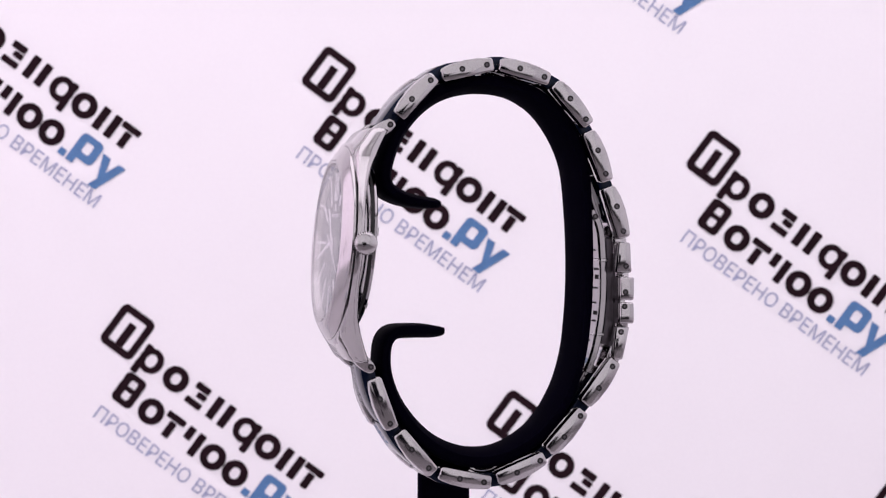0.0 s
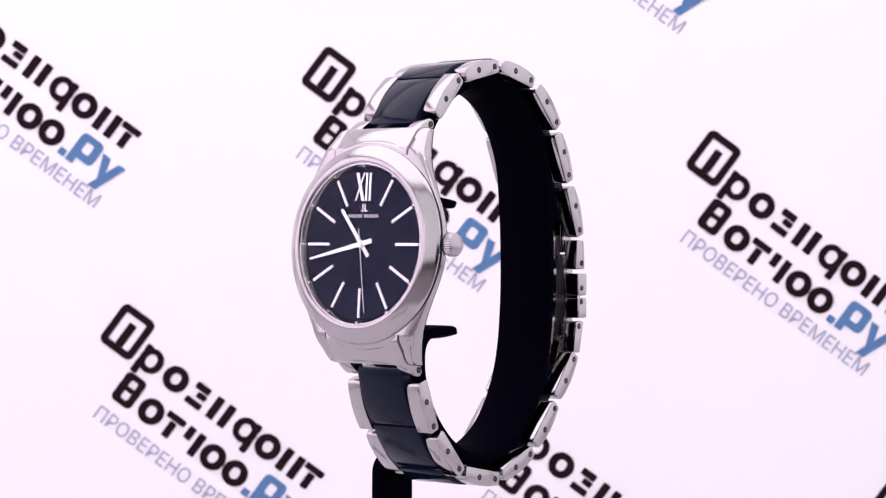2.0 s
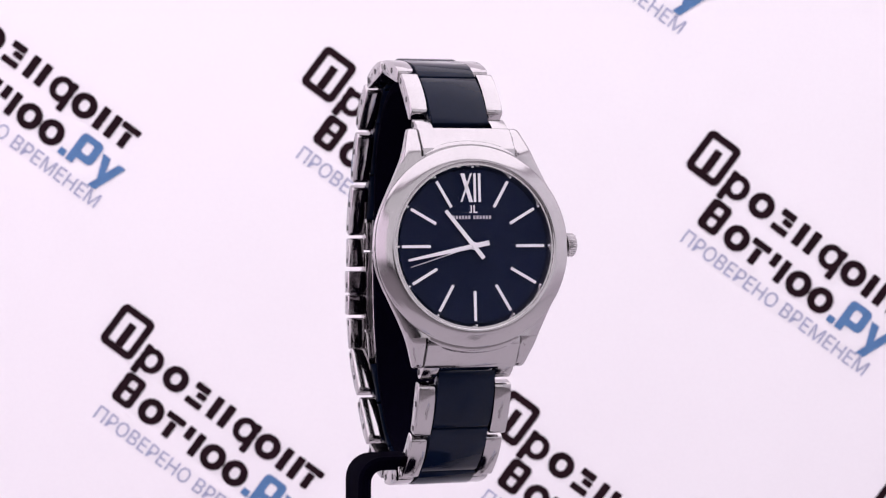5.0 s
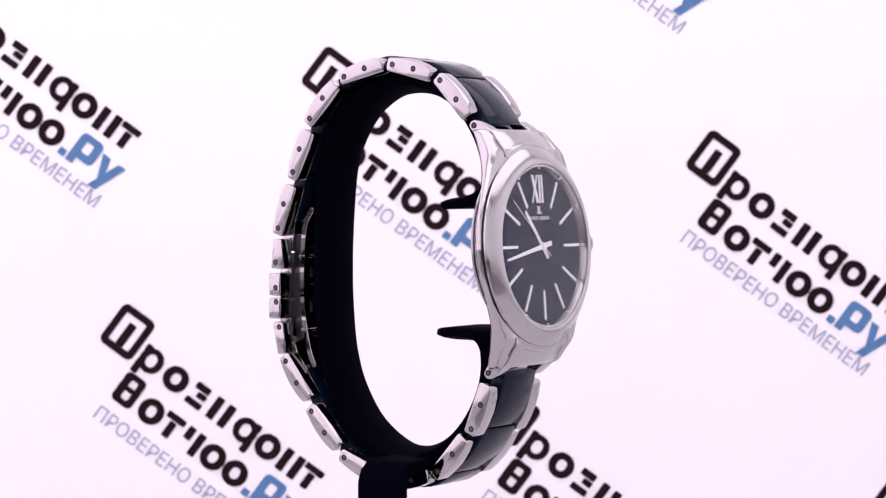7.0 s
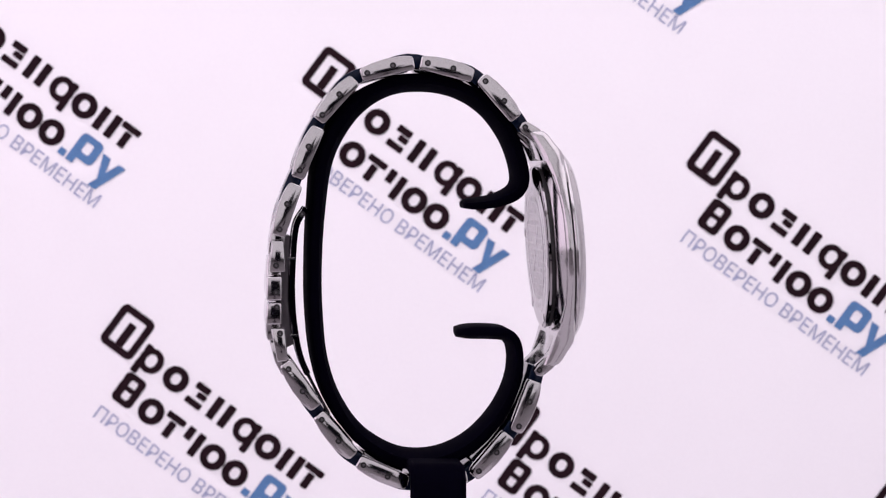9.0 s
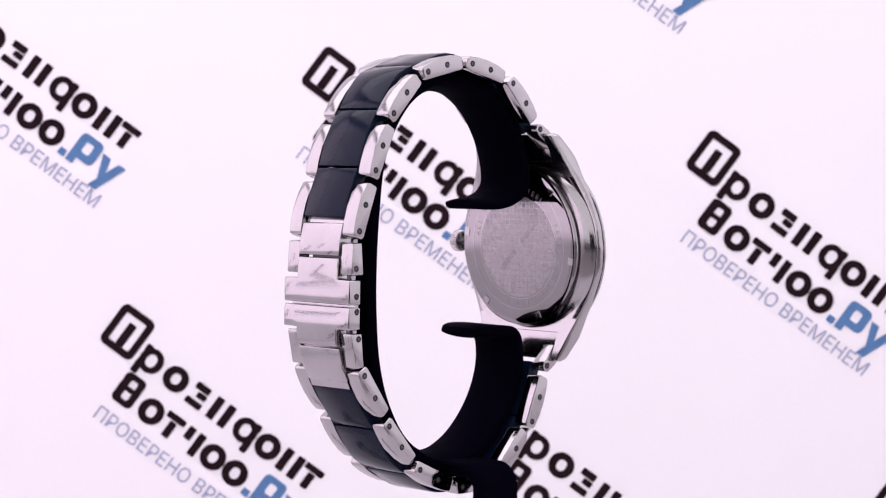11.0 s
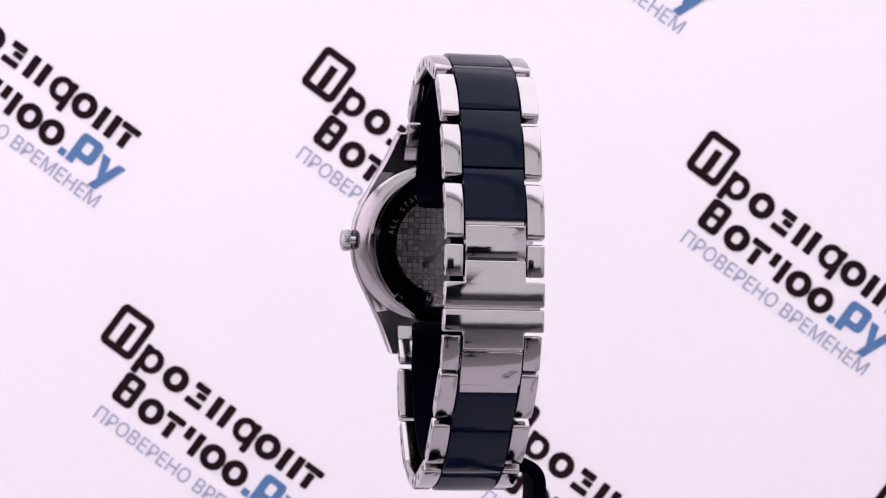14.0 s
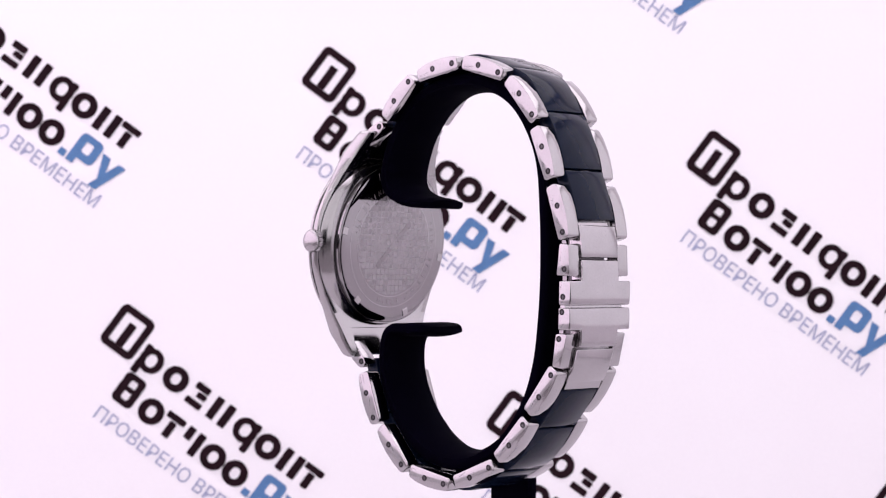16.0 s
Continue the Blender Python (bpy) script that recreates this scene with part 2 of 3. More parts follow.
def block(cx, top, low, kind):
    w = 22.5
    if kind == "o":
        bm = ring_shape(cx - w - 1, top - 1, cx + w + 1, low + 1, 15)
    elif kind in "pg":
        bm = ring_shape(cx - w, top - 1, cx + w, low + 1, 13)
        x = cx - w if kind == "p" else cx + w - 13
        flat(bm, rounded(x, low - 14, x + 13, low + 13, 3), 0.0003)
        flat(bm, rounded(x, top - 1, x + 13, top + 14, 3), 0.0003)
    elif kind == "z":
        bm = bars_shape((cx - 15, top, cx + 14, top + 13), (cx - 4, top + 15, cx + 15, top + 26), (cx - 17, low - 12, cx + 16, low))
    elif kind == "i":
        bm = bars_shape((cx - 20, top, cx - 5, low), (cx + 5, top, cx + 20, low))
    elif kind == "c":
        bm = bars_shape((cx - 18, top, cx - 4, top + 25), (cx + 4, top, cx + 18, low))
    elif kind == "t":
        bm = bars_shape((cx - 19, top, cx + 19, top + 12), (cx - 7, top + 14, cx + 7, low))
    elif kind == "b":
        bm = bmesh.new()
        band(bm, rounded(cx - 22, top - 14, cx + 20, low, 10), rounded(cx - 7, top - 3, cx + 7, low - 11, 4))
        flat(bm, rounded(cx - 7.5, top + 10, cx + 8, top + 19, 1), 0.0003)
    elif kind == "P":
        bm = bmesh.new()
        band(bm, rounded(cx - 24, top - 14, cx + 22, low - 13, 10), rounded(cx - 9, top - 2, cx + 7, low - 26, 4))
        flat(bm, rounded(cx - 24, low - 24, cx - 9, low, 2), 0.0003)
    elif kind == "y":
        bm = bmesh.new()
        flat(bm, [(cx - 24, top - 2), (cx - 8, top - 2), (cx + 1, low - 16), (cx - 7, low - 4)])
        flat(bm, [(cx + 10, top - 2), (cx + 25, top - 2), (cx + 1, low + 14), (cx - 15, low + 14)], 0.0003)
    else:
        bm = bars_shape((cx - 8, low - 13, cx + 6, low))
    return bm


LOGO = logo_meshes()
LINE = text_mesh("ПРОВЕРЕНО ВРЕМЕНЕМ", 401 * PX, 27 * PX, 0.00025, PALE_INK, "printed_line")
TURN = 36.5
for lx, ly in ((582, 82), (1262, 230), (225, 537), (908, 690), (-98, -67), (936, -374), (1942, 378), (1588, 838), (2622, 526), (2268, 986), (1617, -226), (2298, -76), (-780, -218), (-457, 387), (-1138, 237), (-812, 845)):
    at = pose((lx - 784) * PX, (441 - ly) * PX, 0, 0, 0, -TURN)
    for n, me in LOGO:
        part(n, me, None, backdrop, m=at)
    part("printed_line", LINE, None, backdrop, "pale grey-blue line of capital letters", at @ pose(70 * PX, -(199 if lx == 225 else 194) * PX, 0))

# the same print goes on over the floor and a side wall of the box, where the polished steel and the crystal mirror it
for m in (pose(-0.13, 0.10, 0.0004, 0, 0, 0), pose(0.02, 0.06, 0.0004, 0, 0, 0), pose(-0.07, -0.04, 0.0004, 0, 0, 0), pose(0.08, -0.08, 0.0004, 0, 0, 0), pose(-0.18, -0.12, 0.0004, 0, 0, 0)):
    sheet_print = thing("floor_print", "dark and blue logo printed on the white floor sheet", "print", "prints on the floor")
    sheet_print.matrix_basis = m @ pose(0, 0, 0, 0, 0, -TURN)
    for n, me in LOGO:
        part(n, me, None, sheet_print)
for y, z in ((-0.02, 0.21), (0.12, 0.17), (-0.10, 0.12)):
    sheet_print = thing("wall_print", "dark and blue logo printed on the white side wall", "print", "prints on the side wall")
    sheet_print.matrix_basis = pose(-0.482, y, z, 90, 0, 90) @ pose(0, 0, 0, 0, 0, -TURN)
    for n, me in LOGO:
        part(n, me, None, sheet_print)

# ---- the watch ----
SHIFT = -2.24            # sideways, from the turning axis to the middle of the watch, mm


def W(u, f, z):
    """Watch space: u to three o'clock, f forwards, z up, in mm."""
    return Vector((u + SHIFT, -f, z)) * MM


TILT = radians(4.3)
DIAL_F, DIAL_U = 22.78, -0.2


def C(u, v, n):
    """Case space: u sideways and v up in the dial's plane, n out of it, in mm."""
    return W(u + DIAL_U, DIAL_F + n * math.cos(TILT) - v * math.sin(TILT), v * math.cos(TILT) + n * math.sin(TILT))


watch = thing("wristwatch", "steel and navy ceramic bracelet wristwatch on a black stand", "wristwatch")


def curve_at(table, x):
    return float(np.interp(x, [a for a, _ in table], [b for _, b in table]))


WIDTH = [(0, 19.3), (4, 18.85), (7, 17.85), (10.3, 16.3), (13.7, 14.6), (17, 13.05), (20, 11.95), (22.6, 11.0)]
TOP = [(0, -1.0), (17.5, -1.0), (18.5, -1.3), (20, -2.4), (22.1, -3.7), (22.8, -4.6)]
BOTTOM = [tuple(p) for p in spline([(0, -2.65), (6, -2.7), (10, -2.95), (14, -3.65), (17, -4.65), (20, -5.9), (22.8, -7.3)], 5)]


WIDTH = [tuple(p) for p in spline(WIDTH, 6)]


def case_body():
    bm = bmesh.new()
    rows = []
    vs = [k * 0.425 for k in range(-40, 41)]
    for v in vs:
        w, top, bot = curve_at(WIDTH, abs(v)), curve_at(TOP, abs(v)), curve_at(BOTTOM, abs(v))
        h = top - bot
        sec = [(w - 3.4, top + 0.3), (w - 0.75, top - 0.03), (w - 0.2, top - 0.12 * h), (w, top - 0.35 * h), (w - 0.05, top - 0.65 * h), (w - 0.25, bot + 0.12 * h), (w - 0.7, bot), (w - 3.6, bot)]
        rows.append([bm.verts.new(C(u, v, n)) for u, n in sec] + [bm.verts.new(C(-u, v, n)) for u, n in reversed(sec)])
    for a, b in zip(rows, rows[1:]):
        m = len(a)
        for i in range(m):
            bm.faces.new((a[i], a[(i + 1) % m], b[(i + 1) % m], b[i]))
    bm.faces.new(rows[0])
    bm.faces.new(rows[-1][::-1])
    return finish(bm, 40)


case = part("case", case_body(), STEEL, watch, "polished steel watch case")


def lug(sx, sv):
    bm = bmesh.new()
    rows = []
    for v in (16.9, 18, 19, 20, 21, 21.8, 22.4, 22.7):
        w, top, bot = curve_at(WIDTH, v), curve_at(TOP, v), curve_at(BOTTOM, v)
        if v > 22.5:
            w, top, bot = w - 0.3, top - 0.5, bot + 0.6
        h = top - bot
        sec = [(9.25, top - 0.25), (9.5, top), (w - 0.75, top - 0.03), (w - 0.2, top - 0.12 * h), (w, top - 0.35 * h), (w - 0.05, top - 0.65 * h), (w - 0.25, bot + 0.12 * h), (w - 0.7, bot), (9.25, bot)]
        rows.append([bm.verts.new(C(sx * u, sv * v, n)) for u, n in sec])
    for a, b in zip(rows, rows[1:]):
        m = len(a)
        for i in range(m):
            bm.faces.new((a[i], a[(i + 1) % m], b[(i + 1) % m], b[i]))
    bm.faces.new(rows[0])
    bm.faces.new(rows[-1][::-1])
    return finish(bm, 40)


for sx in (1, -1):
    for sv in (1, -1):
        part("lug", lug(sx, sv), STEEL, case)

# end pieces between the lugs, with ears that hold the first links
ears = []
for sv in (1, -1):
    bm = bmesh.new()
    ear = [(20.6, -3.2), (21.8, -3.9), (22.6, -4.5), (23.3, -5.15), (24.3, -6.6), (24.75, -7.5), (24.5, -8.4), (23.6, -8.9), (22.5, -8.2), (20.8, -6.2), (19.5, -5.2)]
    plate = [(16.6, -0.8), (18.6, -0.95), (19.4, -1.7), (20.6, -2.5), (22.0, -3.45), (22.75, -4.3), (22.5, -5.6), (21, -5.6), (18.5, -4.7), (16.6, -4.3)]
    for poly, x0, x1 in ((ear, -9.05, -5.85), (ear, 5.85, 9.05), (plate, -9.12, 9.12)):
        prism(bm, poly, x0, x1, 0.22, 2, place=lambda x, y, z: C(x, sv * y, z))
    piece = part("end_piece", finish(bm, 25), STEEL, watch, "curved polished steel end piece")
    ears.append((sv, piece))

bm = bmesh.new()
lathe(bm, [(15.75, -0.9), (18.9, -0.9), (19.02, -0.65), (18.98, -0.35), (18.8, -0.14), (18.45, 0.1), (17.7, 0.66), (16.9, 1.14), (16.3, 1.42), (16.0, 1.48), (15.75, 1.43), (15.6, 1.32), (15.6, -0.9)], C, 128, closed=True)
part("bezel", finish(bm), STEEL, case, "smooth sloping polished steel bezel")
for sv in (1, -1):
    bm = bmesh.new()
    rows = []
    for k in range(25):
        a = radians(90 + (k - 12) * 2.25)
        rows.append([bm.verts.new(C(r * math.cos(a), sv * r * math.sin(a), n)) for r, n in ((18.3, -0.72), (19.2, -0.72), (19.75, -0.95), (20.0, -1.3), (20.08, -1.8), (20.0, -3.0), (18.3, -3.0))])
    for p, q in zip(rows, rows[1:]):
        for i in range(7):
            bm.faces.new((p[i], p[(i + 1) % 7], q[(i + 1) % 7], q[i]))
    bm.faces.new(rows[0])
    bm.faces.new(rows[-1][::-1])
    part("shoulder", finish(bm, 40), STEEL, case, "curved shoulder of the case over the end piece")
bm = bmesh.new()
lathe(bm, [(15.6, 1.05), (15.2, 1.05), (14.55, 0.05), (14.5, -0.4), (15.6, -0.4)], C, 128, closed=True)
part("inner_ring", finish(bm), SATIN, case, "sloping ring round the dial")
bm = bmesh.new()
lathe(bm, [(0, -0.5), (14.5, -0.5), (14.5, 0.0), (0, 0.0)], C, 96)
dial = part("dial", finish(bm), DIAL, watch, "dark navy sunburst dial")
bm = bmesh.new()
lathe(bm, [(0, 1.14), (15.55, 1.14), (15.55, 1.36), (15.2, 1.46), (14.9, 1.48), (11, 1.5), (6, 1.51), (0, 1.51)], C, 96)
crystal = part("crystal", finish(bm), GLASS, watch, "clear watch crystal")
crystal.visible_shadow = False


def on_dial(bm, poly, n0, n1, turn=0.0):
    """A raised figure on the dial: outline in (x, y) with twelve o'clock up, turned clockwise by degrees."""
    c, s = math.cos(radians(turn)), math.sin(radians(turn))
    pts = [(x * c + y * s, y * c - x * s) for x, y in poly]
    return prism(bm, pts, n0, n1, place=lambda n, x, y: C(x, y, n))


for k in range(1, 12):
    bm = bmesh.new()
    on_dial(bm, [(-0.27, 8.45), (0.27, 8.45), (0.27, 14.05), (-0.27, 14.05)], 0.0, 0.22, 30 * k)
    part("hour_marker", finish(bm), SILVER, dial, "raised silver baton")
bm = bmesh.new()
for poly in ([(-2.3, 13.7), (-1.55, 13.7), (0.1, 8.3), (-0.65, 8.3)], [(-0.35, 13.7), (0.0, 13.7), (-2.05, 8.3), (-2.4, 8.3)], [(0.25, 8.3), (0.72, 8.3), (0.72, 13.7), (0.25, 13.7)], [(1.15, 8.3), (1.65, 8.3), (1.65, 13.7), (1.15, 13.7)]):
    on_dial(bm, poly, 0.0, 0.2)
part("numeral_twelve", finish(bm), SILVER, dial, "raised silver numeral XII")
bm = bmesh.new()
for poly in ([(-0.75, 6.25), (-0.15, 6.25), (-0.15, 7.7), (-0.4, 7.7), (-0.4, 6.5), (-0.75, 6.5)], [(0.15, 7.7), (0.15, 6.25), (0.95, 6.25), (0.95, 6.5), (0.4, 6.5), (0.4, 7.7)]):
    on_dial(bm, poly, 0.0, 0.12)
part("emblem", finish(bm), SILVER, dial)
bm = bmesh.new()
for x0, x1 in ((-4.0, -0.35), (0.1, 4.0)):
    x = x0
    while x < x1 - 0.3:
        on_dial(bm, [(x, 5.1), (x + 0.42, 5.1), (x + 0.42, 5.75), (x, 5.75)], 0.0, 0.03)
        x += 0.62
part("printed_bar", finish(bm), PRINT_SILVER, dial)
bm = bmesh.new()
for k in range(12):
    on_dial(bm, [(-0.17, 14.75), (0.17, 14.75), (0.17, 15.05), (-0.17, 15.05)], 0.25, 0.8, 30 * k)
part("minute_dot", finish(bm), SILVER, dial)


def pointer(name, length, tail, w0, w1, n, hub):
    """Built upright round its own pivot in the dial's plane; x sideways, z up, -y outwards."""
    bm = bmesh.new()
    poly = [(-w0 / 2, -tail), (w0 / 2, -tail), (w0 / 2, 0), (w1 / 2, length), (-w1 / 2, length), (-w0 / 2, 0)]
    prism(bm, poly, 0.0, 0.16, 0.04, 1, place=lambda k, x, y: Vector((x, -k, y)) * MM)
    lathe(bm, [(0, 0.22), (hub, 0.22), (hub, -0.1), (0, -0.1)], lambda x, y, h: Vector((x, -h, y)) * MM, 24)
    return part(name, finish(bm), SILVER, watch, "slim silver pointer")


CENTRE = Matrix.Translation(C(0, 0, 0)) @ Matrix.Rotation(-TILT, 4, "X")


def pointer_pose(deg, n):
    return CENTRE @ Matrix.Translation((0, -n * MM, 0)) @ Matrix.Rotation(radians(deg), 4, "Y")


hour_pointer = pointer("hour_pointer", 8.6, 3.0, 0.85, 0.7, 0.3, 0.75)
hour_pointer.matrix_basis = pointer_pose(-39.0, 0.30)
minute_pointer = pointer("minute_pointer", 13.3, 3.0, 0.95, 0.45, 0.55, 0.7)
seconds_pointer = pointer("seconds_pointer", 13.2, 3.0, 0.16, 0.12, 0.8, 0.5)

# crown
bm = bmesh.new()


def crown_place(x, y, h):
    return C(h, y + 0.2, x - 2.7)


teeth = 30
prof = [(0, 18.3), (0.9, 18.3), (0.9, 19.35), (2.0, 19.4), (2.25, 19.65), (2.25, 20.75), (2.0, 21.05), (1.5, 21.3), (0.8, 21.5), (0, 21.6)]
rings = []
for r, h in prof:
    if r == 0:
        rings.append([bm.verts.new(crown_place(0, 0, h))])
        continue
    row = []
    for k in range(teeth * 4):
        a = k * math.tau / (teeth * 4)
        rr = r - (0.16 if r == 2.25 and k % 4 in (2, 3) else 0)
        row.append(bm.verts.new(crown_place(rr * math.cos(a), rr * math.sin(a), h)))
    rings.append(row)
for p, q in zip(rings, rings[1:]):
    n = max(len(p), len(q))
    for k in range(n):
        j = (k + 1) % n
        if len(p) == 1:
            bm.faces.new((p[0], q[k], q[j]))
        elif len(q) == 1:
            bm.faces.new((p[k], p[j], q[0]))
        else:
            bm.faces.new((p[k], p[j], q[j], q[k]))
part("crown", finish(bm), STEEL, watch, "fluted steel winding crown")

# case back
bm = bmesh.new()
lathe(bm, [(0, -4.4), (15.4, -4.4), (15.4, -4.98), (15.85, -5.0), (15.98, -5.12), (15.95, -5.5), (15.7, -5.7), (15.2, -5.8), (14.7, -5.85), (14.5, -5.85), (0, -5.85)], C, 128)
back = part("case_back", finish(bm), BACK_STEEL, watch, "polished steel case back with engraved rings")
bm = bmesh.new()
lathe(bm, [(0, -5.85), (10.3, -5.85), (10.3, -5.87), (0, -5.87)], C, 96)
part("check_panel", finish(bm), CHECK, back, "finely engraved check pattern")
# solid dark ring: the shade of the narrow gap is put into its colour
bm = bmesh.new()
lathe(bm, [(15.3, -4.45), (15.75, -4.45), (15.75, -4.97), (15.3, -4.97)], C, 128, closed=True)
part("groove_shade", finish(bm), RECESS_SHADE, back, "dark ring for the shaded gap round the case back")
bm = bmesh.new()
lathe(bm, [(0, -1.6), (18.9, -1.6), (18.75, -2.2), (18.3, -2.9), (17.6, -3.55), (16.9, -4.05), (16.2, -4.42), (15.7, -4.55), (0, -4.55)], C, 128)
part("middle_ring", finish(bm), STEEL, case, "round polished steel drum of the case")
# another dark ring carries the shade of the bezel's seam as colour
bm = bmesh.new()
lathe(bm, [(18.3, -1.02), (19.0, -1.02), (19.0, -0.9), (18.3, -0.9)], C, 128, closed=True)
part("groove_shade", finish(bm), RECESS_SHADE, case, "thin dark ring for the shaded seam under the bezel")
for r in (10.6, 12.7):
    bm = bmesh.new()
    lathe(bm, [(r, -5.84), (r + 0.13, -5.84), (r + 0.13, -5.875), (r, -5.875)], C, 96, closed=True)
    part("engraved_ring", finish(bm), SATIN, back)
for k in range(6):
    bm = bmesh.new()
    a = radians(60 * k + 20)
    ca, sa = math.cos(a), math.sin(a)
    prism(bm, [(-0.8, 14.0), (0.8, 14.0), (0.8, 15.4), (-0.8, 15.4)], -5.3, -5.95, 0.06, 1, place=lambda n, x, y: C(x * ca + y * sa, y * ca - x * sa, n))
    part("notch", finish(bm), SATIN, back)


for k in (1, -1):
    bm = bmesh.new()
    ca = math.sqrt(0.5)
    prism(bm, [(k * 3.9 - 2.6, -0.5), (k * 3.9 + 2.6, -0.5), (k * 3.9 + 2.6, 0.5), (k * 3.9 - 2.6, 0.5)], -5.86, -5.895, place=lambda n, x, y: C(ca * (x + y), ca * (y - x), n))
    part("engraved_plate", finish(bm), PLATE_STEEL, back, "dark engraved name plate, worn smooth")


def back_letters(body, start, step):
    """Letters set round the case back, read from behind; start and step in degrees."""
    for k, ch in enumerate(body):
        if ch == " ":
            continue
        me = text_mesh(ch, (0.74 if ch not in "IJ1" else 0.22) * MM, 1.05 * MM, 0.0, ENGRAVED, "letter", -0.012)
        a = radians(start - step * k)
        ca, sa = math.cos(a), math.sin(a)
        for v in me.vertices:
            x, y = -(v.co.x / MM - 0.45), v.co.y / MM + 11.1
            v.co = C(x * ca + y * sa, y * ca - x * sa, -5.88)
        part("letter", me, None, back)


back_letters("WATER RESISTANT 10ATM", -68, 6.4)
back_letters("ALL STAINLESS STEEL", 78, 6.4)

# ---- bracelet ----
UPPER = {"lug": (13.2, 23.03), "a": [(9.17, 27.99), (-0.8, 34.06), (-12.44, 34.45), (-22.68, 28.76), (-28.43, 18.68), (-32.4, 7.66)],
         "b": [(5.46, 31.73), (-5.73, 35.0), (-17.36, 32.9), (-25.87, 24.76), (-30.06, 14.08), (-33.79, 2.77)]}
LOWER = {"lug": (16.84, -24.01), "a": [(14.95, -30.15), (8.63, -39.99), (-1.0, -45.79), (-12.5, -44.72), (-22.05, -37.82), (-29.04, -28.25)],
         "b": [(12.92, -34.92), (5.21, -43.63), (-5.85, -46.52), (-17.17, -42.44), (-25.3, -33.72), (-31.79, -23.99)]}
SIDE_IN, SIDE_OUT, MID = 5.9, 9.25, 5.69


def frame_of(a, b, lower):
    """The pose of a link from its two pins: y along the bracelet, z outwards."""
    d = np.array(b) - np.array(a)
    d /= np.linalg.norm(d)
    lean = radians(3)
    out = np.array((d[1], -d[0])) if not lower else np.array((-d[1], d[0]))
    out = -out if np.dot(out, np.array(a) - np.array((-10.0, -5.0))) < 0 else out
    s = d * math.cos(lean) + out * math.sin(lean)
    o = out * math.cos(lean) - d * math.sin(lean)
    S, N = Vector((0, -s[0], s[1])), Vector((0, -o[0], o[1]))
    X = S.cross(N)
    m = Matrix((X, S, N)).transposed().to_4x4()
    m.translation = W(0, *a)
    return m, s, o


bm = bmesh.new()
half = (SIDE_OUT - SIDE_IN) / 2
prism(bm, [(-4.15, -1.35), (-3.7, -1.7), (5.9, -1.75), (6.4, -1.4), (6.45, 0.55), (6.0, 0.95), (3.6, 1.4), (1.0, 1.6), (-1.8, 1.45), (-3.8, 1.0), (-4.2, 0.5)], -half, half, 0.30, 2)
SIDE_MESH = mesh_of("side_piece", finish(bm, 42), SATIN)

# pins lie flush: dark head and ring carry the hole's shade as colour
bm = bmesh.new()
lathe(bm, [(0, 0.02), (0.24, 0.02), (0.27, -0.05)], lambda x, y, h: Vector((h, x, y)) * MM, 16)
for f in bm.faces:
    f.material_index = 0
n0 = len(bm.faces)
lathe(bm, [(0.26, -0.02), (0.26, 0.015), (0.6, 0.015), (0.6, -0.05)], lambda x, y, h: Vector((h, x, y)) * MM, 16)
bm.faces.ensure_lookup_table()
for f in bm.faces[n0:]:
    f.material_index = 1
PIN_MESH = mesh_of("pin", finish(bm), [PIN_STEEL, RECESS_SHADE])


for sv, piece in ears:
    for side in (1, -1):
        f, z = (13.3, 23.0) if sv > 0 else (16.75, -23.95)
        part("pin", PIN_MESH, None, piece, m=Matrix.Translation(W(9.12 * side + DIAL_U, f, z)) @ (Matrix.Rotation(math.pi, 4, "Z") if side < 0 else Matrix.Identity(4)))


def pins_on(piece, spots):
    """Pin heads on the outer face of a side piece, in the piece's own space."""
    for sgn, y, z in spots:
        part("pin", PIN_MESH, None, piece, m=Matrix.Translation(Vector((sgn * half, y, z)) * MM) @ (Matrix.Rotation(math.pi, 4, "Z") if sgn < 0 else Matrix.Identity(4)))


paths = {}
for tag, low in ((UPPER, False), (LOWER, True)):
    track = []
    for a, b in zip(tag["a"], tag["b"]):
        m, s, o = frame_of(a, b, low)
        pin_b = m.inverted() @ W(0, *b)
        for side in (1, -1):
            mid = (SIDE_IN + SIDE_OUT) / 2 * side
            pm = m.copy()
            pm.translation = W(mid, *a)
            piece = part("side_link", SIDE_MESH, None, watch, "satin steel outer link", pm)
            sgn = side if m[0][0] > 0 else -side
            pins_on(piece, [(sgn, 0.0, 0.0), (sgn, pin_b.y / MM, pin_b.z / MM)])
        A = np.array(a)
        track += [tuple(A - 4.0 * s), tuple(A + 1.2 * s)]
    track.append(tuple(A + 6.5 * s))
    paths[low] = track

# the short links and the two halves of the clasp cover
CLASP = {7: [(-35.3, 0.55), (-33.0, 0.65), (-32.45, -5.4), (-35.65, -5.45)],
         8: [(-35.7, -6.3), (-33.1, -6.3), (-33.05, -10.9), (-35.95, -10.95), (-36.12, -9.4), (-36.1, -7.9)],
         9: [(-36.0, -11.25), (-33.2, -11.25), (-33.0, -15.4), (-35.75, -15.5), (-36.05, -14.0), (-36.13, -12.6)],
         10: [(-35.3, -16.15), (-32.6, -16.15), (-31.9, -22.5), (-33.9, -22.75)]}
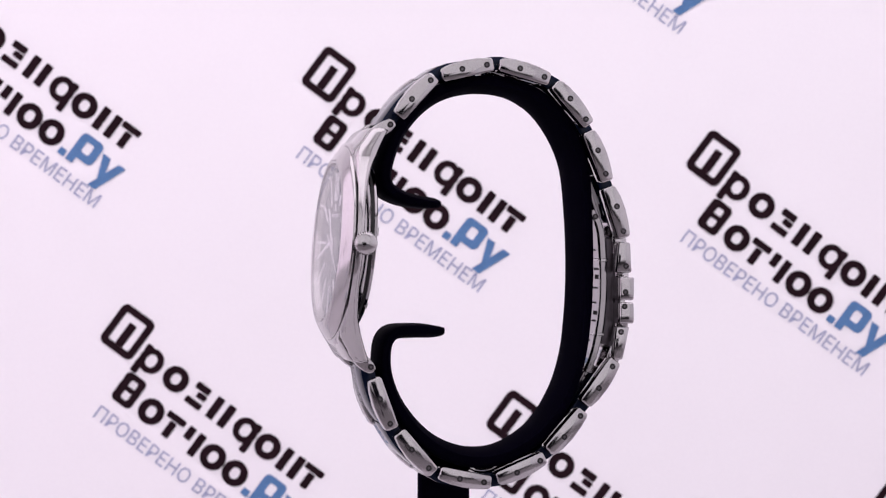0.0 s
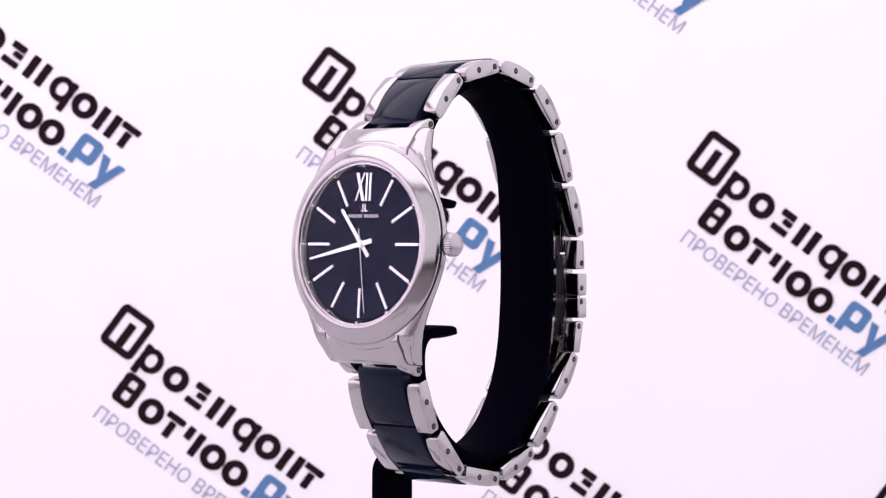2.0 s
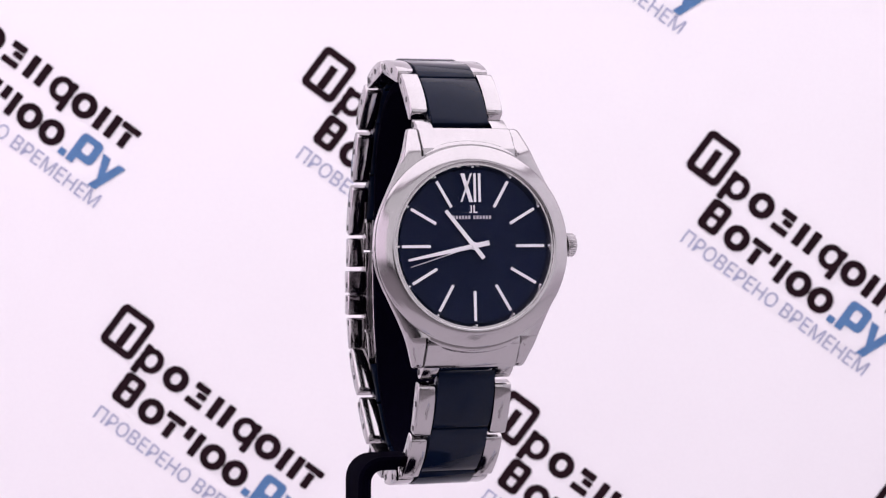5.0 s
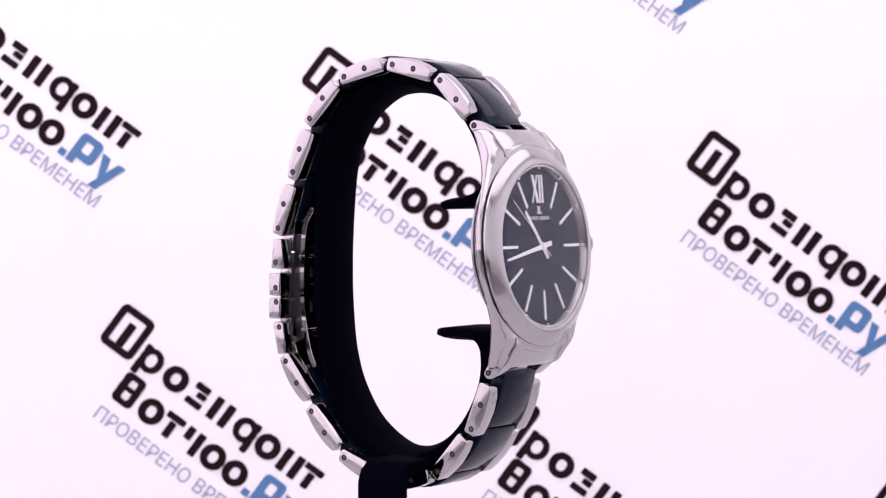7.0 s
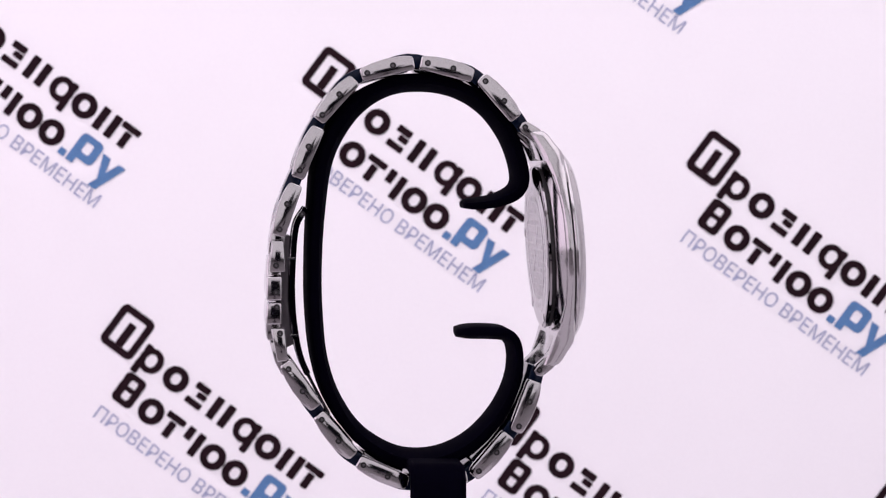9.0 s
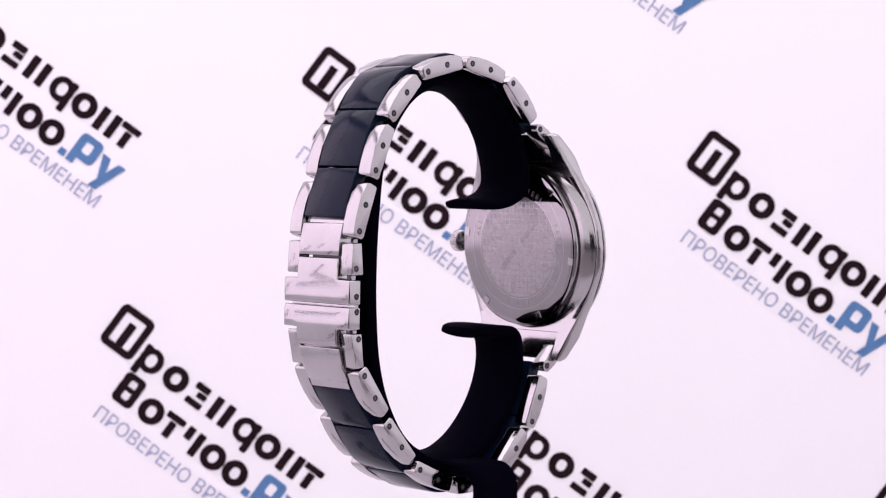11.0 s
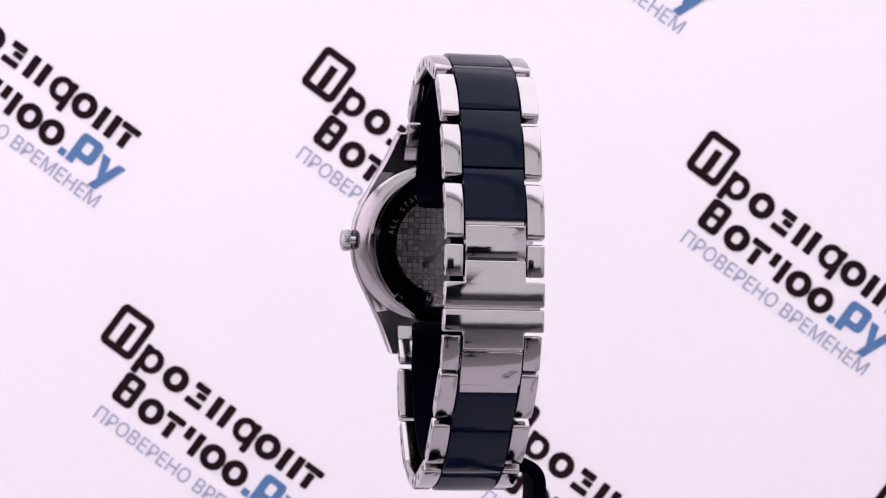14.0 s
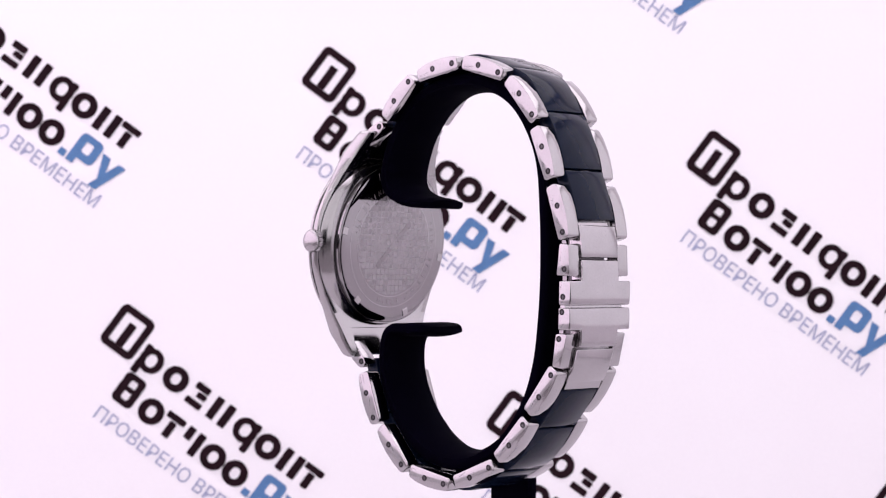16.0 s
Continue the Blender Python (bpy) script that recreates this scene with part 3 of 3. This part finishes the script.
for key in (7, 10):
    for side in (1, -1):
        bm = bmesh.new()
        prism(bm, CLASP[key], min(SIDE_IN * side, SIDE_OUT * side), max(SIDE_IN * side, SIDE_OUT * side), 0.4, 2, place=lambda x, y, z: W(x, y, z))
        piece = part("side_link", finish(bm, 42), SATIN, watch, "short satin steel outer link")
        f, z = (-34.39, -4.14) if key == 7 else (-33.48, -17.15)
        part("pin", PIN_MESH, None, piece, m=Matrix.Translation(W(SIDE_OUT * side, f, z)) @ (Matrix.Rotation(math.pi, 4, "Z") if side < 0 else Matrix.Identity(4)))


def tee(rows, inner):
    """A T-shaped cover from rows of (height, outer depth, whether it has its full width there)."""
    xs = (-SIDE_OUT - 0.1, -MID, MID, SIDE_OUT + 0.1)
    bm = bmesh.new()
    cells = [(i, j) for j, ((z0, f0, w0), (z1, f1, w1)) in enumerate(zip(rows, rows[1:])) for i in range(3) if i == 1 or (w0 and w1)]
    made = {}

    def vert(i, j, k):
        if (i, j, k) not in made:
            made[i, j, k] = bm.verts.new(W(xs[i], rows[j][1] if k else inner, rows[j][0]))
        return made[i, j, k]

    for i, j in cells:
        for k in (0, 1):
            bm.faces.new([vert(i, j, k), vert(i + 1, j, k), vert(i + 1, j + 1, k), vert(i, j + 1, k)])
        for (di, dj), (p, q) in {(-1, 0): ((i, j), (i, j + 1)), (1, 0): ((i + 1, j), (i + 1, j + 1)), (0, -1): ((i, j), (i + 1, j)), (0, 1): ((i, j + 1), (i + 1, j + 1))}.items():
            if (i + di, j + dj) not in cells:
                bm.faces.new([vert(*p, 0), vert(*q, 0), vert(*q, 1), vert(*p, 1)])
    bmesh.ops.recalc_face_normals(bm, faces=bm.faces[:])
    edges = [e for e in bm.edges if len(e.link_faces) == 2 and e.calc_face_angle(0.0) > radians(30)]
    bmesh.ops.bevel(bm, geom=edges, offset=0.32 * MM, segments=3, profile=0.5, affect="EDGES", clamp_overlap=True)
    return bm


for key, rows in ((8, [(-2.35, -35.82, False), (-3.6, -36.0, False), (-6.3, -36.1, True), (-8.0, -36.14, True), (-9.6, -36.12, True), (-10.87, -36.0, True)]),
                  (9, [(-11.33, -36.0, True), (-12.6, -36.13, True), (-14.0, -36.13, True), (-15.5, -36.1, True), (-17.3, -36.02, False), (-18.75, -35.8, False)])):
    bm = tee(rows, -33.2)
    if key == 8:
        prism(bm, [(-34.4, -10.4), (-33.4, -10.4), (-33.4, -11.8), (-34.4, -11.8)], -SIDE_OUT + 0.4, SIDE_OUT - 0.4, place=lambda x, y, z: W(x, y, z))
    else:
        prism(bm, [(-34.2, -18.3), (-33.4, -18.3), (-33.3, -19.6), (-34.0, -19.6)], -MID + 0.3, MID - 0.3, place=lambda x, y, z: W(x, y, z))
    cover = part("clasp_cover", finish(bm, 42), CLASP_STEEL, watch, "polished steel clasp cover")
    for side in (1, -1):
        f, z = (-34.31, -9.29) if key == 8 else (-34.15, -12.11)
        part("pin", PIN_MESH, None, cover, m=Matrix.Translation(W((SIDE_OUT + 0.1) * side, f, z)) @ (Matrix.Rotation(math.pi, 4, "Z") if side < 0 else Matrix.Identity(4)))


def along(track, start, end, n):
    """Points and outward normals on a smooth track between two lengths along it, in mm."""
    pts = spline(track, 10)
    ls = np.concatenate([[0], np.cumsum([np.linalg.norm(b - a) for a, b in zip(pts, pts[1:])])])
    P = np.array(pts)
    out = []
    for k in range(n + 1):
        l = start + (end - start) * k / n
        q = np.array([np.interp(l, ls, P[:, 0]), np.interp(l, ls, P[:, 1])])
        e = np.array([np.interp(l + 0.6, ls, P[:, 0]), np.interp(l + 0.6, ls, P[:, 1])]) - np.array([np.interp(l - 0.6, ls, P[:, 0]), np.interp(l - 0.6, ls, P[:, 1])])
        e /= np.linalg.norm(e)
        nn = np.array((e[1], -e[0]))
        if np.dot(nn, q - np.array((-10.0, -5.0))) < 0:
            nn = -nn
        out.append((q, nn))
    return out, ls[-1]


def centre_link(track, start, end, mat, label, bulge=0.25):
    pts, _ = along(track, start, end, 7)
    outer, inner = [], []
    for k, (q, n) in enumerate(pts):
        x = 2 * k / 7 - 1
        outer.append(tuple(q + n * (1.35 + bulge * (1 - x * x))))
        inner.append(tuple(q - n * 1.25))
    bm = bmesh.new()
    prism(bm, outer + inner[::-1], -MID, MID, 0.25, 2, place=lambda x, y, z: W(x, y, z))
    part("centre_link", finish(bm, 42), mat, watch, label)


for low, tag in ((False, UPPER), (True, LOWER)):
    A = np.array(tag["lug"])
    first = np.array(paths[low][0])
    track = [tuple(A - (first - A) * 0.8)] + [tuple((A * 0.3 + first * 0.7))] + paths[low][1:]
    if not low:
        track += [(-34.2, 0.2), (-34.3, -3.6)]
    else:
        track += [(-33.4, -19.5), (-34.2, -17.5)]
    joints = []
    pts = spline(track, 10)
    ls = np.concatenate([[0], np.cumsum([np.linalg.norm(b - a) for a, b in zip(pts, pts[1:])])])
    P = np.array(pts)
    for a, b in zip(tag["a"], tag["b"]):
        m, s, o = frame_of(a, b, low)
        q = np.array(a) - 4.2 * s
        joints.append(ls[int(np.argmin(np.linalg.norm(P - q, axis=1)))] - 2.9)
    q = np.array(tag["b"][-1]) + (1.2 if not low else 0.7) * s
    joints.append(ls[int(np.argmin(np.linalg.norm(P - q, axis=1)))] - 2.9)
    for j0, j1 in zip(joints, joints[1:]):
        centre_link(track, j0 + 0.17, j1 - 0.17, CERAMIC, "glossy navy ceramic centre link")
for poly in ([(-34.85, 4.15), (-32.4, 3.9), (-32.8, -1.95), (-35.75, -1.95), (-35.6, 0.8)], [(-35.3, -19.1), (-32.7, -19.1), (-30.8, -24.5), (-32.9, -25.55), (-34.3, -22.9)]):
    bm = bmesh.new()
    prism(bm, poly, -MID, MID, 0.3, 2, place=lambda x, y, z: W(x, y, z))
    knuckle = [(-34.2, 3.3), (-32.9, 3.3), (-32.4, 5.4), (-33.5, 5.4)] if poly[0][1] > 0 else [(-33.3, -24.0), (-32.0, -24.0), (-30.9, -26.2), (-32.0, -26.8)]
    prism(bm, knuckle, -MID + 0.3, MID - 0.3, place=lambda x, y, z: W(x, y, z))
    part("centre_link", finish(bm, 42), CLASP_STEEL, watch, "polished steel centre link")

# folding blades of the clasp
BLADE = spline([(-28.5, 6.9), (-30.4, 3.4), (-31.0, -3.0), (-31.1, -10.0), (-30.5, -16.6), (-29.2, -22.4), (-26.8, -27.4), (-23.6, -33.2)], 5)


def blade(name, x0, x1, off, thick, i0, i1, label):
    pts = BLADE[i0:i1]
    nn = []
    for k in range(len(pts)):
        e = pts[min(k + 1, len(pts) - 1)] - pts[max(k - 1, 0)]
        e /= np.linalg.norm(e)
        nn.append(np.array((-e[1], e[0])) * (1 if -e[1] < 0 else 1))
    outer = [tuple(p - n * off) for p, n in zip(pts, nn)]
    inner = [tuple(p - n * (off + thick)) for p, n in zip(pts, nn)]
    bm = bmesh.new()
    prism(bm, outer + inner[::-1], x0, x1, 0.12, 1, place=lambda x, y, z: W(x, y, z))
    return part(name, finish(bm, 42), BACK_STEEL, watch, label)


blade("clasp_blade", -4.8, -3.3, -0.6, 1.2, 0, 29, "long steel folding blade")
blade("clasp_blade", 3.3, 4.8, -0.6, 1.2, 0, 29, "long steel folding blade")
blade("clasp_plate", -3.2, 3.2, -0.3, 0.6, 3, 36, "curved steel folding plate")
plate = [o for o in watch.children if o.name.startswith("clasp_plate")][0]
# bars laid on the plate, with the shade of open slots as their colour
for z, h, x0, x1 in ((-1.0, 0.4, -2.8, 0.5), (-4.8, 0.5, -1.0, 2.8), (-6.2, 2.0, -2.6, -1.6), (-6.4, 0.9, -0.4, 2.2), (-8.6, 0.4, -2.8, 1.5),
                     (-11.6, 0.4, -2.0, 1.0), (-13.2, 2.4, -2.8, -1.8), (-13.6, 0.8, -0.5, 2.5), (-15.2, 0.4, -1.0, 2.0), (-19.2, 0.4, -2.8, 0.0)):
    f = [np.interp(-a, [-p[1] for p in BLADE], [p[0] for p in BLADE]) for a in (z - h / 2, z + h / 2)]
    bm = bmesh.new()
    prism(bm, [(f[0] + 0.2, z - h / 2), (f[0] + 0.34, z - h / 2), (f[1] + 0.34, z + h / 2), (f[1] + 0.2, z + h / 2)], x0, x1, place=lambda x, y, z: W(x, y, z))
    part("slot_shade", finish(bm), RECESS_SHADE, plate, "dark bar laid on the plate for a shaded opening")
for side in (1, -1):
    part("pin", PIN_MESH, None, watch, m=Matrix.Translation(W(4.8 * side, *BLADE[2])) @ (Matrix.Rotation(math.pi, 4, "Z") if side < 0 else Matrix.Identity(4)))
for k in (10, 21):
    q = BLADE[k]
    bm = bmesh.new()
    prism(bm, [(q[0] - 1.0, q[1] - 0.3), (q[0] + 0.6, q[1] - 0.3), (q[0] + 0.6, q[1] + 0.3), (q[0] - 1.0, q[1] + 0.3)], -4.9, 4.9, 0.1, 1, place=lambda x, y, z: W(x, y, z))
    part("clasp_bar", finish(bm), STEEL, watch)

bm = bmesh.new()
prism(bm, [(-33.3, 1.5), (-31.5, 1.5), (-31.7, -5.0), (-31.75, -10.5), (-31.3, -16.0), (-30.6, -19.5), (-32.6, -20.5), (-33.4, -15.0), (-33.4, -6.0)], -4.6, 4.6, 0.2, 1, place=lambda x, y, z: W(x, y, z))
part("clasp_inner_plate", finish(bm), PIN_STEEL, watch, "dark steel plate inside the clasp")

# ---- the stand: an open black ring with lips, on a bent stem ----
stand = thing("watch_stand", "black plastic open ring watch stand on a bent stem", "watch stand")
LINEC = [(2.3, 7.95, 1.1), (6.0, 8.25, 1.2), (9.6, 9.1, 1.4), (12.6, 10.9, 1.6), (13.25, 14.2, 1.6), (11.2, 20.6, 1.6), (7.0, 26.4, 1.6), (1.2, 30.1, 1.6),
         (-6.0, 31.5, 1.7), (-13.4, 30.4, 1.8), (-19.8, 25.8, 2.05), (-24.45, 17.0, 1.9), (-25.85, 6.0, 1.62), (-26.25, -5.4, 1.5), (-25.9, -14.5, 1.5), (-24.85, -22.6, 1.45),
         (-22.35, -30.15, 1.55), (-17.7, -37.05, 1.65), (-10.5, -41.5, 1.8), (-2.8, -41.9, 1.9), (4.1, -38.8, 1.75), (9.45, -33.1, 1.55), (12.45, -26.6, 1.4), (12.85, -20.9, 1.32), (11.4, -17.9, 1.34), (8.0, -17.28, 1.36), (1.4, -17.35, 1.32)]
pts = spline(LINEC, 5)
bm = bmesh.new()
rows = []
N = len(pts)
for k, p in enumerate(pts):
    e = pts[min(k + 1, N - 1)][:2] - pts[max(k - 1, 0)][:2]
    e /= np.linalg.norm(e)
    n = np.array((-e[1], e[0]))
    h = p[2]
    edge = min(k, N - 1 - k)
    flare = 0.9 * max(0.0, 1 - abs(edge - 5) / 9.0)
    tip = math.sqrt(max(0.0, 1 - (1 - min(1, (edge + 0.6) / 3.5)) ** 2))
    u0, u1 = -5.6 - flare + (1 - tip) * 4.5, 6.9 + flare - (1 - tip) * 4.5
    h = h * (0.62 + 0.38 * min(1, (edge + 0.3) / 1.8))
    c = min(0.9, h * 0.8)
    um, hw = (u0 + u1) / 2, (u1 - u0) / 2
    sec = [(u0, -h + c), (u0 + c * 0.3, -h + c * 0.3), (u0 + c, -h), (u1 - c, -h), (u1 - c * 0.3, -h + c * 0.3), (u1, -h + c)]
    sec += [(um + hw * x, h - 0.8 * h * abs(x) ** 2.2) for x in (1.0, 0.93, 0.8, 0.6, 0.3, 0.0, -0.3, -0.6, -0.8, -0.93, -1.0)]
    back_share = min(1.0, max(0.0, (-p[0] - 14) / 10))      # the ring sits a little askew in the bracelet
    rows.append([bm.verts.new(W(u, p[0] + n[0] * w - back_share * (0.48 + 0.06 * u), p[1] + n[1] * w)) for u, w in sec])
for a, b in zip(rows, rows[1:]):
    m = len(a)
    for i in range(m):
        bm.faces.new((a[i], a[(i + 1) % m], b[(i + 1) % m], b[i]))
bm.faces.new(rows[0])
bm.faces.new(rows[-1][::-1])
part("ring", finish(bm, 50), BLACK, stand, "open black ring with two inward lips")

# the stem leaves the ring sideways, bends down and runs to the foot
bm = bmesh.new()
mid = [(-4.0, -42.9)] + [(-12.0 - 3.6 * math.sin(radians(a)), -46.5 + 3.6 * math.cos(radians(a))) for a in range(0, 91, 15)] + [(-15.6, -157.0)]
rows = []
for k, (u, z) in enumerate(mid):
    a, b = mid[max(k - 1, 0)], mid[min(k + 1, len(mid) - 1)]
    e = np.array((b[0] - a[0], b[1] - a[1]))
    e /= np.linalg.norm(e)
    n = np.array((-e[1], e[0]))
    f0, f1, h, c = -8.6, 2.0, 1.3, 0.6
    sec = [(f0, -h + c), (f0 + c, -h), (f1 - c, -h), (f1, -h + c), (f1, h - c), (f1 - c, h), (f0 + c, h), (f0, h - c)]
    rows.append([bm.verts.new(W(u + n[0] * w, f, z + n[1] * w)) for f, w in sec])
for a, b in zip(rows, rows[1:]):
    m = len(a)
    for i in range(m):
        bm.faces.new((a[i], a[(i + 1) % m], b[(i + 1) % m], b[i]))
bm.faces.new(rows[0])
bm.faces.new(rows[-1][::-1])
part("stem", finish(bm, 40), BLACK, stand)
bm = bmesh.new()
lathe(bm, [(0, -160), (30, -160), (31, -159), (31, -157), (30, -156), (0, -156)], lambda x, y, h: Vector((x, y, h)) * MM, 64)
part("foot", finish(bm), BLACK, stand)


# ---- what moves ----
TURNS = [(0.0, -77.4), (1.0, -59.8), (1.5, -49.8), (2.0, -40.1), (2.5, -29.4), (3.0, -19.5), (3.5, -10.2), (4.2, 2.6), (5.5, 27.2), (7.0, 56.1), (8.7, 89.9), (9.1, 97.8), (10.0, 114.9), (11.3, 139.2), (12.5, 162.0), (13.4, 179.0), (14.5, 199.9), (15.0, 210.0), (16.0, 229.1)]

SECONDS = [(0.0, 119.0), (1.0, 145.3), (2.0, 171.5), (3.0, 197.5), (4.0, 224.0), (5.5, 267.5), (6.5, 296.5), (7.0, 311.0), (9.0, 367.0), (11.0, 422.0), (13.0, 477.0), (15.0, 532.0), (16.0, 559.5)]


def motions():
    rows = [(t, pose(0, 0, HEIGHT, 0, -0.86, a)) for t, a in TURNS]
    walk(watch, rows)
    walk(stand, rows)
    walk(seconds_pointer, [(t, pointer_pose(a, 0.74)) for t, a in SECONDS])
    walk(minute_pointer, [(t, pointer_pose(258.0 + 0.438 * (t - 3.5), 0.58)) for t in (0, 8, 16)])


motions()
